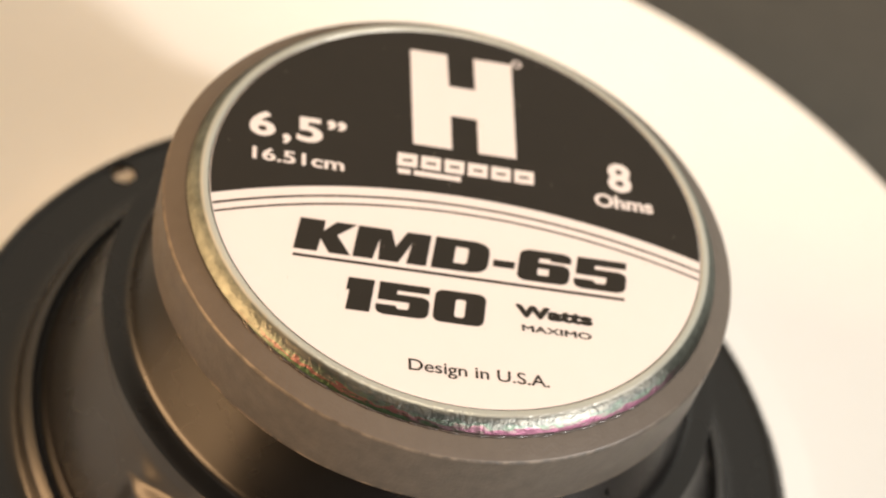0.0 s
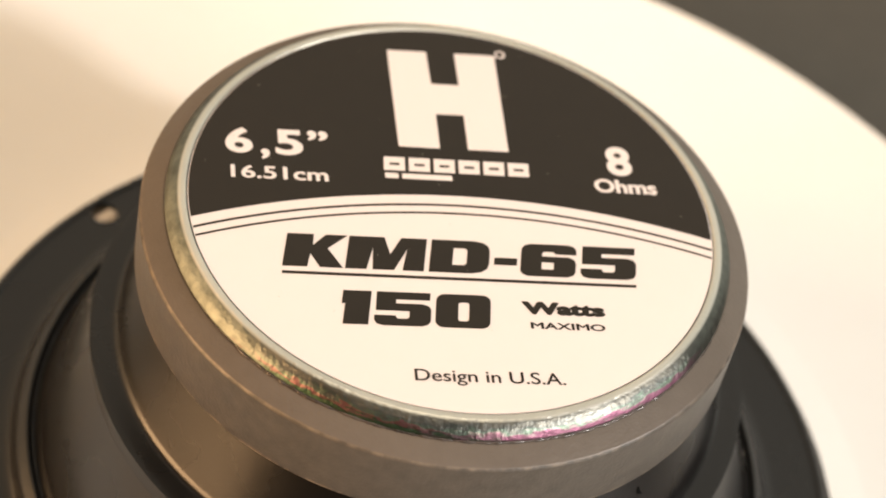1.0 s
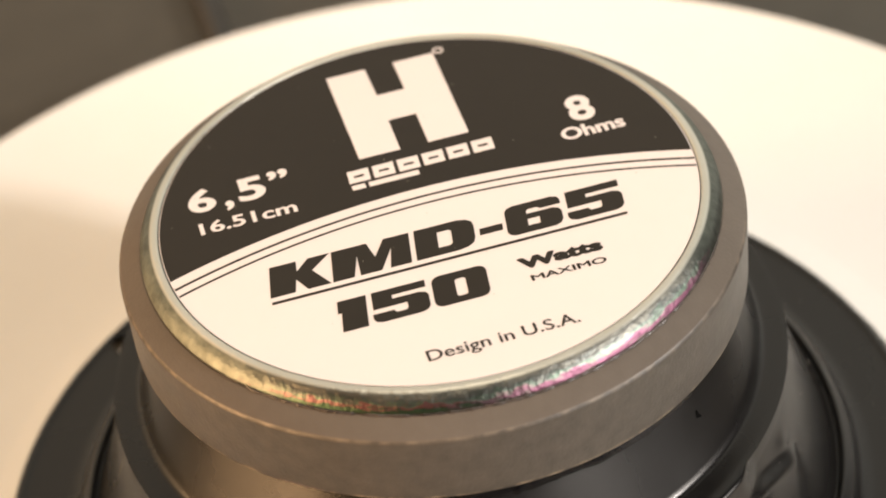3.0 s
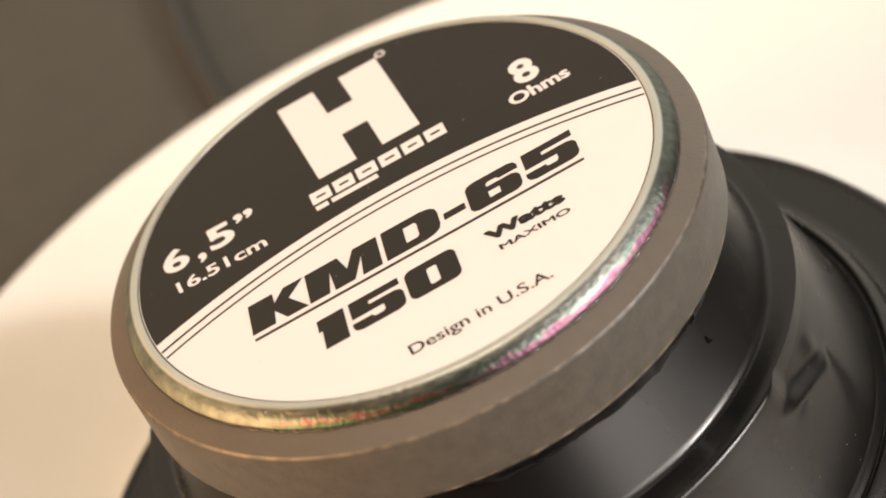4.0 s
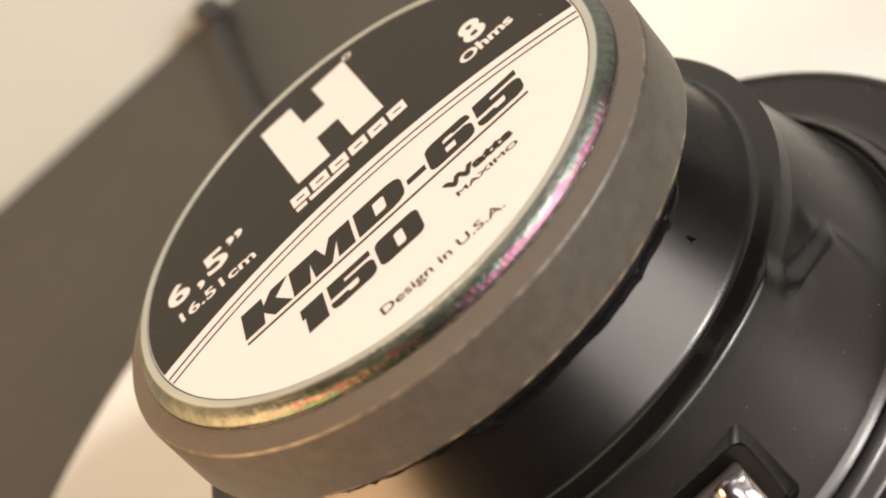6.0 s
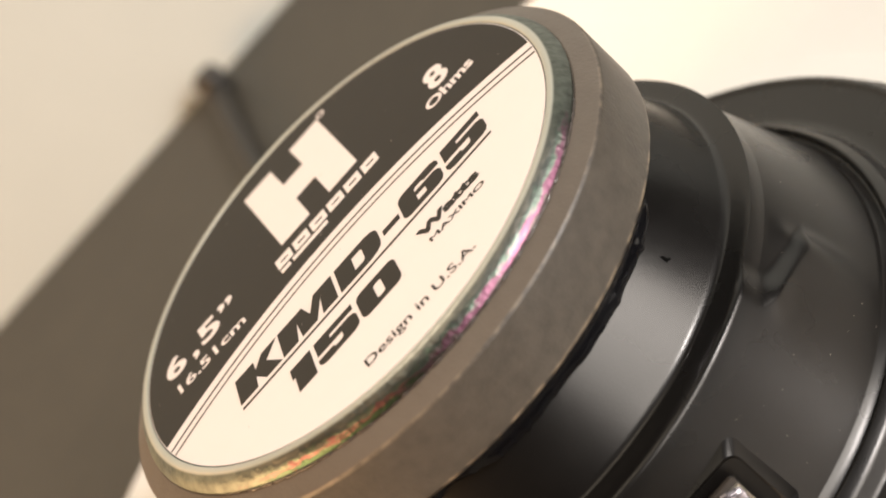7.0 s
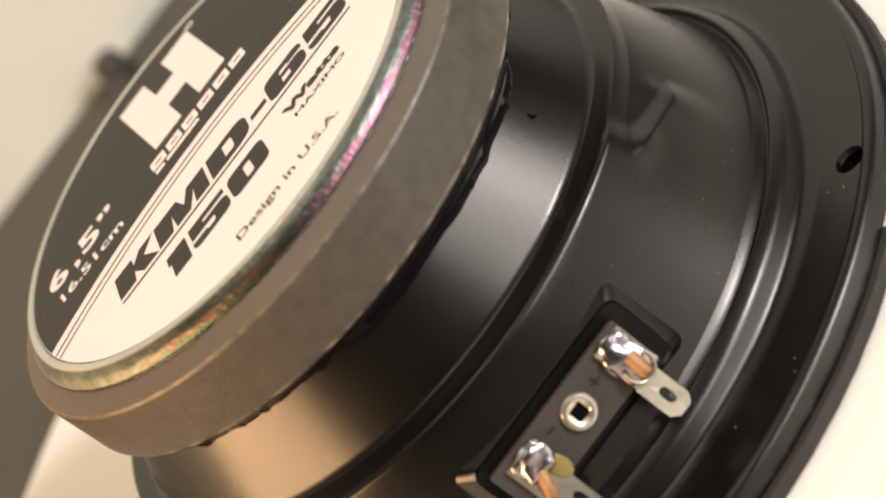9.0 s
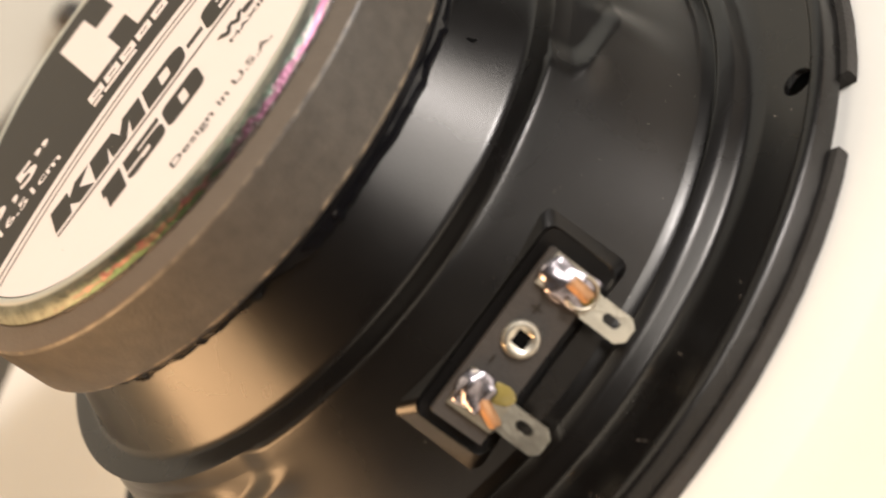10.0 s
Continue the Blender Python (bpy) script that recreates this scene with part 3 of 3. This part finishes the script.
def blob(name, u, v, w, su, sv, sw, mat, rough=0.18, seed=0.0, turn=0.0, square=1.0):
    """A lump of solder with an uneven skin."""
    bm = bmesh.new()
    bmesh.ops.create_uvsphere(bm, u_segments=28, v_segments=16, radius=1.0)
    ct, st = math.cos(radians(turn)), math.sin(radians(turn))
    for p in bm.verts:
        k = 1 + rough * noise.noise(p.co * 1.6 + Vector((seed, 2 * seed, 0)))
        x, y = (math.copysign(abs(q) ** square, q) * w2 * k for q, w2 in ((p.co.x, su), (p.co.y, sv)))
        p.co = Vector(((u + x * ct - y * st) * MM, (v + x * st + y * ct) * MM, (w + p.co.z * sw * k) * MM))
    for f in bm.faces:
        f.smooth = True
    me = bpy.data.meshes.new(name)
    bm.to_mesh(me)
    bm.free()
    me.materials.append(mat)
    return seat(me)


def braid(name, pts, radius=0.45, turns=3.5):
    """Twisted copper strands along a line."""
    me_all = bmesh.new()
    a, b = Vector(pts[0]), Vector(pts[-1])
    side = (b - a).cross(Vector((0, 0, 1))).normalized()
    for k in range(5):
        line = []
        for i in range(25):
            t = i / 24
            ph = 2 * math.pi * (turns * t + k / 5)
            line.append(tuple(a.lerp(b, t) + side * radius * math.cos(ph) + Vector((0, 0, radius * math.sin(ph) + 0.5 * math.sin(math.pi * t)))))
        me = tube(name, line, radius * 0.45, M_COPPER)
        me_all.from_mesh(me)
        bpy.data.meshes.remove(me)
    me = bpy.data.meshes.new(name)
    me_all.to_mesh(me)
    me_all.free()
    me.materials.append(M_COPPER)
    for f in me.polygons:
        f.use_smooth = True
    return seat(me)


board = part("terminal_board", seat(plate("terminal_board", [(-14.2, -9.0), (13.6, -9.0), (13.9, -8.6), (14.1, -0.6), (13.6, -0.2), (-13.9, -0.2), (-14.3, -0.6)], -0.2, 1.0, M_PAPER)), speaker, "dark brown card terminal strip in a pressed recess")
part("standoff", seat(plate("standoff", [(-6, -7.5), (7, -7.5), (7, -1.5), (-6, -1.5)], -3.8, -0.2, M_BASKET)), board)
part("terminal_tag", lug("terminal_tag", tag_outline(8.5, 13.9, 8.2, 12.6, -1.2, -9.0, -16.2, (10.5, -13.0)), 0.25), board, "tinned brass soldering tag")
part("terminal_tag", lug("terminal_tag", tag_outline(-12.1, -5.9, -11.3, -6.7, -1.2, -8.9, -16.0, (-8.6, -12.2)), 0.25), board, "tinned brass soldering tag")
part("solder", blob("solder", 11.1, -5.2, 1.6, 2.8, 4.2, 1.2, M_SOLDER, 0.42, 1.0, 3, 0.75), board, "bright lump of solder")
part("solder", blob("solder", -8.5, -3.6, 1.6, 2.9, 2.7, 1.3, M_SOLDER, 0.38, 5.0, 0, 0.65), board, "dull lump of solder")
part("flux", blob("flux", -7.0, -6.2, 1.62, 1.5, 2.8, 0.16, M_FLUX, 0.3, 2.0, 14), board, "amber flux residue")
part("flux", blob("flux", 11.2, -7.3, 1.75, 2.0, 2.1, 0.85, M_FLUX, 0.2, 7.0, 0), board, "amber flux residue")
part("wire", braid("wire", [(11.6, -4.9, 2.4), (11.2, -8.6, 2.0)], 0.80, 1.4), board, "bare copper braid")
part("wire", braid("wire", [(-9.0, -5.0, 1.9), (-10.7, -8.8, 1.6)], 0.70, 2.0), board, "bare copper braid")


def flux_rim():
    """Tinned tube added to draw the clear rim of the flux pool."""
    pts = [(11.2 + 2.35 * math.cos(radians(a)), -7.0 + 2.6 * math.sin(radians(a)), 2.75 - 0.4 * math.cos(radians(a + 90))) for a in range(-205, 30, 15)]
    return seat(tube("flux_rim", pts, 0.26, M_TIN))


part("flux_rim", flux_rim(), board, "tinned tube added for the clear rim of the flux pool")


def build_rivet():
    """Hollow rivet with a square-swaged eye."""
    n, rings = 48, ((2.75, 1.0), (2.75, 1.45), (2.5, 1.8), (2.0, 1.9), (1.6, 1.75))
    verts, faces = [], []
    for i in range(n):
        t = 2 * math.pi * i / n
        sq = 1.17 / max(abs(math.cos(t)), abs(math.sin(t)))
        for r, z in rings + ((min(sq, 1.50), 1.6), (min(sq, 1.48), 1.20)):
            verts.append(((1.0 + r * math.cos(t)) * MM, (-4.5 + r * math.sin(t)) * MM, z * MM))
    k = len(rings) + 2
    for i in range(n):
        for j in range(k - 1):
            faces.append((i * k + j, i * k + j + 1, ((i + 1) % n) * k + j + 1, ((i + 1) % n) * k + j))
    return seat(sharpen(mesh_of("rivet", verts, faces, M_RIVET)))


rivet = part("rivet", build_rivet(), board, "pale metal hollow rivet with a square eye")
# a flat black plate takes the place of the shaded hole
part("rivet_eye_shade", seat(plate("rivet_eye_shade", rrect(-0.16, -5.66, 2.16, -3.34, 0.2), 1.21, 1.42, M_HOLE)), board, "near-black plate painted as the shade in the rivet eye")
part("polarity_mark", seat(ink_mesh("polarity_mark", [[(4.9, -3.9), (5.5, -3.9), (5.5, -4.6), (5.9, -4.6), (5.9, -3.9), (6.6, -3.9), (6.6, -3.5), (5.9, -3.5), (5.9, -2.8), (5.5, -2.8), (5.5, -3.5), (4.9, -3.5)]], 1.03, M_INK)), board, "stamped plus mark")
part("polarity_mark", seat(ink_mesh("polarity_mark", [[(-4.3, -3.1), (-2.8, -3.1), (-2.8, -2.75), (-4.3, -2.75)]], 1.03, M_INK)), board, "stamped minus mark")


# ---- wear ----
def speck(name, size, seed, mat):
    bm = bmesh.new()
    bmesh.ops.create_icosphere(bm, subdivisions=1, radius=size * MM)
    for p in bm.verts:
        p.co *= 1 + 0.6 * noise.noise(p.co * 3000 + Vector((seed, 0, 0)))
        p.co.z *= 0.5
    me = bpy.data.meshes.new(name)
    bm.to_mesh(me)
    bm.free()
    me.materials.append(mat)
    return me


M_DUST = material("pale_dust", (0.38, 0.34, 0.29), 0.9, spread=0.1)


def dust_on_basket():
    """Loose dust grains on the enamel of the cone and rim."""
    rng = random.Random(5)
    bm = bmesh.new()
    for i in range(80):
        a = radians(rng.uniform(-150, 20))
        t = rng.random()
        r, z = (58.4 + 4.9 * t, 32.0 - 20.5 * t) if rng.random() < 0.6 else (71.5 + 7 * t, 6.2)
        me = speck("dust", rng.choice((0.05, 0.06, 0.08, 0.11)), i, M_DUST)
        me.transform(Matrix.Translation((r * MM * math.cos(a), r * MM * math.sin(a), (z + 0.02) * MM)))
        bm.from_mesh(me)
        bpy.data.meshes.remove(me)
    me = bpy.data.meshes.new("dust")
    bm.to_mesh(me)
    bm.free()
    me.materials.append(M_DUST)
    tagged(part("dust", me, speaker, "pale dust grains on black enamel"), kind="stuff")


dust_on_basket()


def chip():
    """A dark scuff in the enamel of the neck."""
    pts = [(0.0, 0.9), (0.35, 0.5), (0.3, -0.1), (0.75, -0.6), (0.3, -0.75), (-0.1, -0.3), (-0.35, -0.5), (-0.3, 0.2)]
    me = ink_mesh("scuff", [pts], 0.0, M_HOLE, 0.08)
    a = radians(-50.9)
    n = Vector((math.cos(a) * 0.90, math.sin(a) * 0.90, 0.436))
    up = Vector((-math.cos(a) * 0.436, -math.sin(a) * 0.436, 0.90))
    side = up.cross(n)
    m = Matrix((side, up, n)).transposed().to_4x4()
    r, z = 48.42, 44.3
    m.translation = Vector((r * math.cos(a), r * math.sin(a), z)) * MM
    me.transform(m)
    part("scuff", me, speaker, "dark scuff in the enamel")


chip()


def dust_on_label():
    """A few pale specks on the printed film."""
    rng = random.Random(11)
    bm = bmesh.new()
    for i in range(36):
        a, r = rng.uniform(0, 2 * math.pi), 41 * math.sqrt(rng.random())
        me = speck("dust", rng.choice((0.06, 0.08, 0.10)), i, M_DUST)
        me.transform(Matrix.Translation((r * MM * math.cos(a), r * MM * math.sin(a), 69.1 * MM)))
        bm.from_mesh(me)
        bpy.data.meshes.remove(me)
    me = bpy.data.meshes.new("dust")
    bm.to_mesh(me)
    bm.free()
    me.materials.append(M_DUST)
    tagged(part("dust", me, label, "pale specks on the label"), kind="stuff")


dust_on_label()
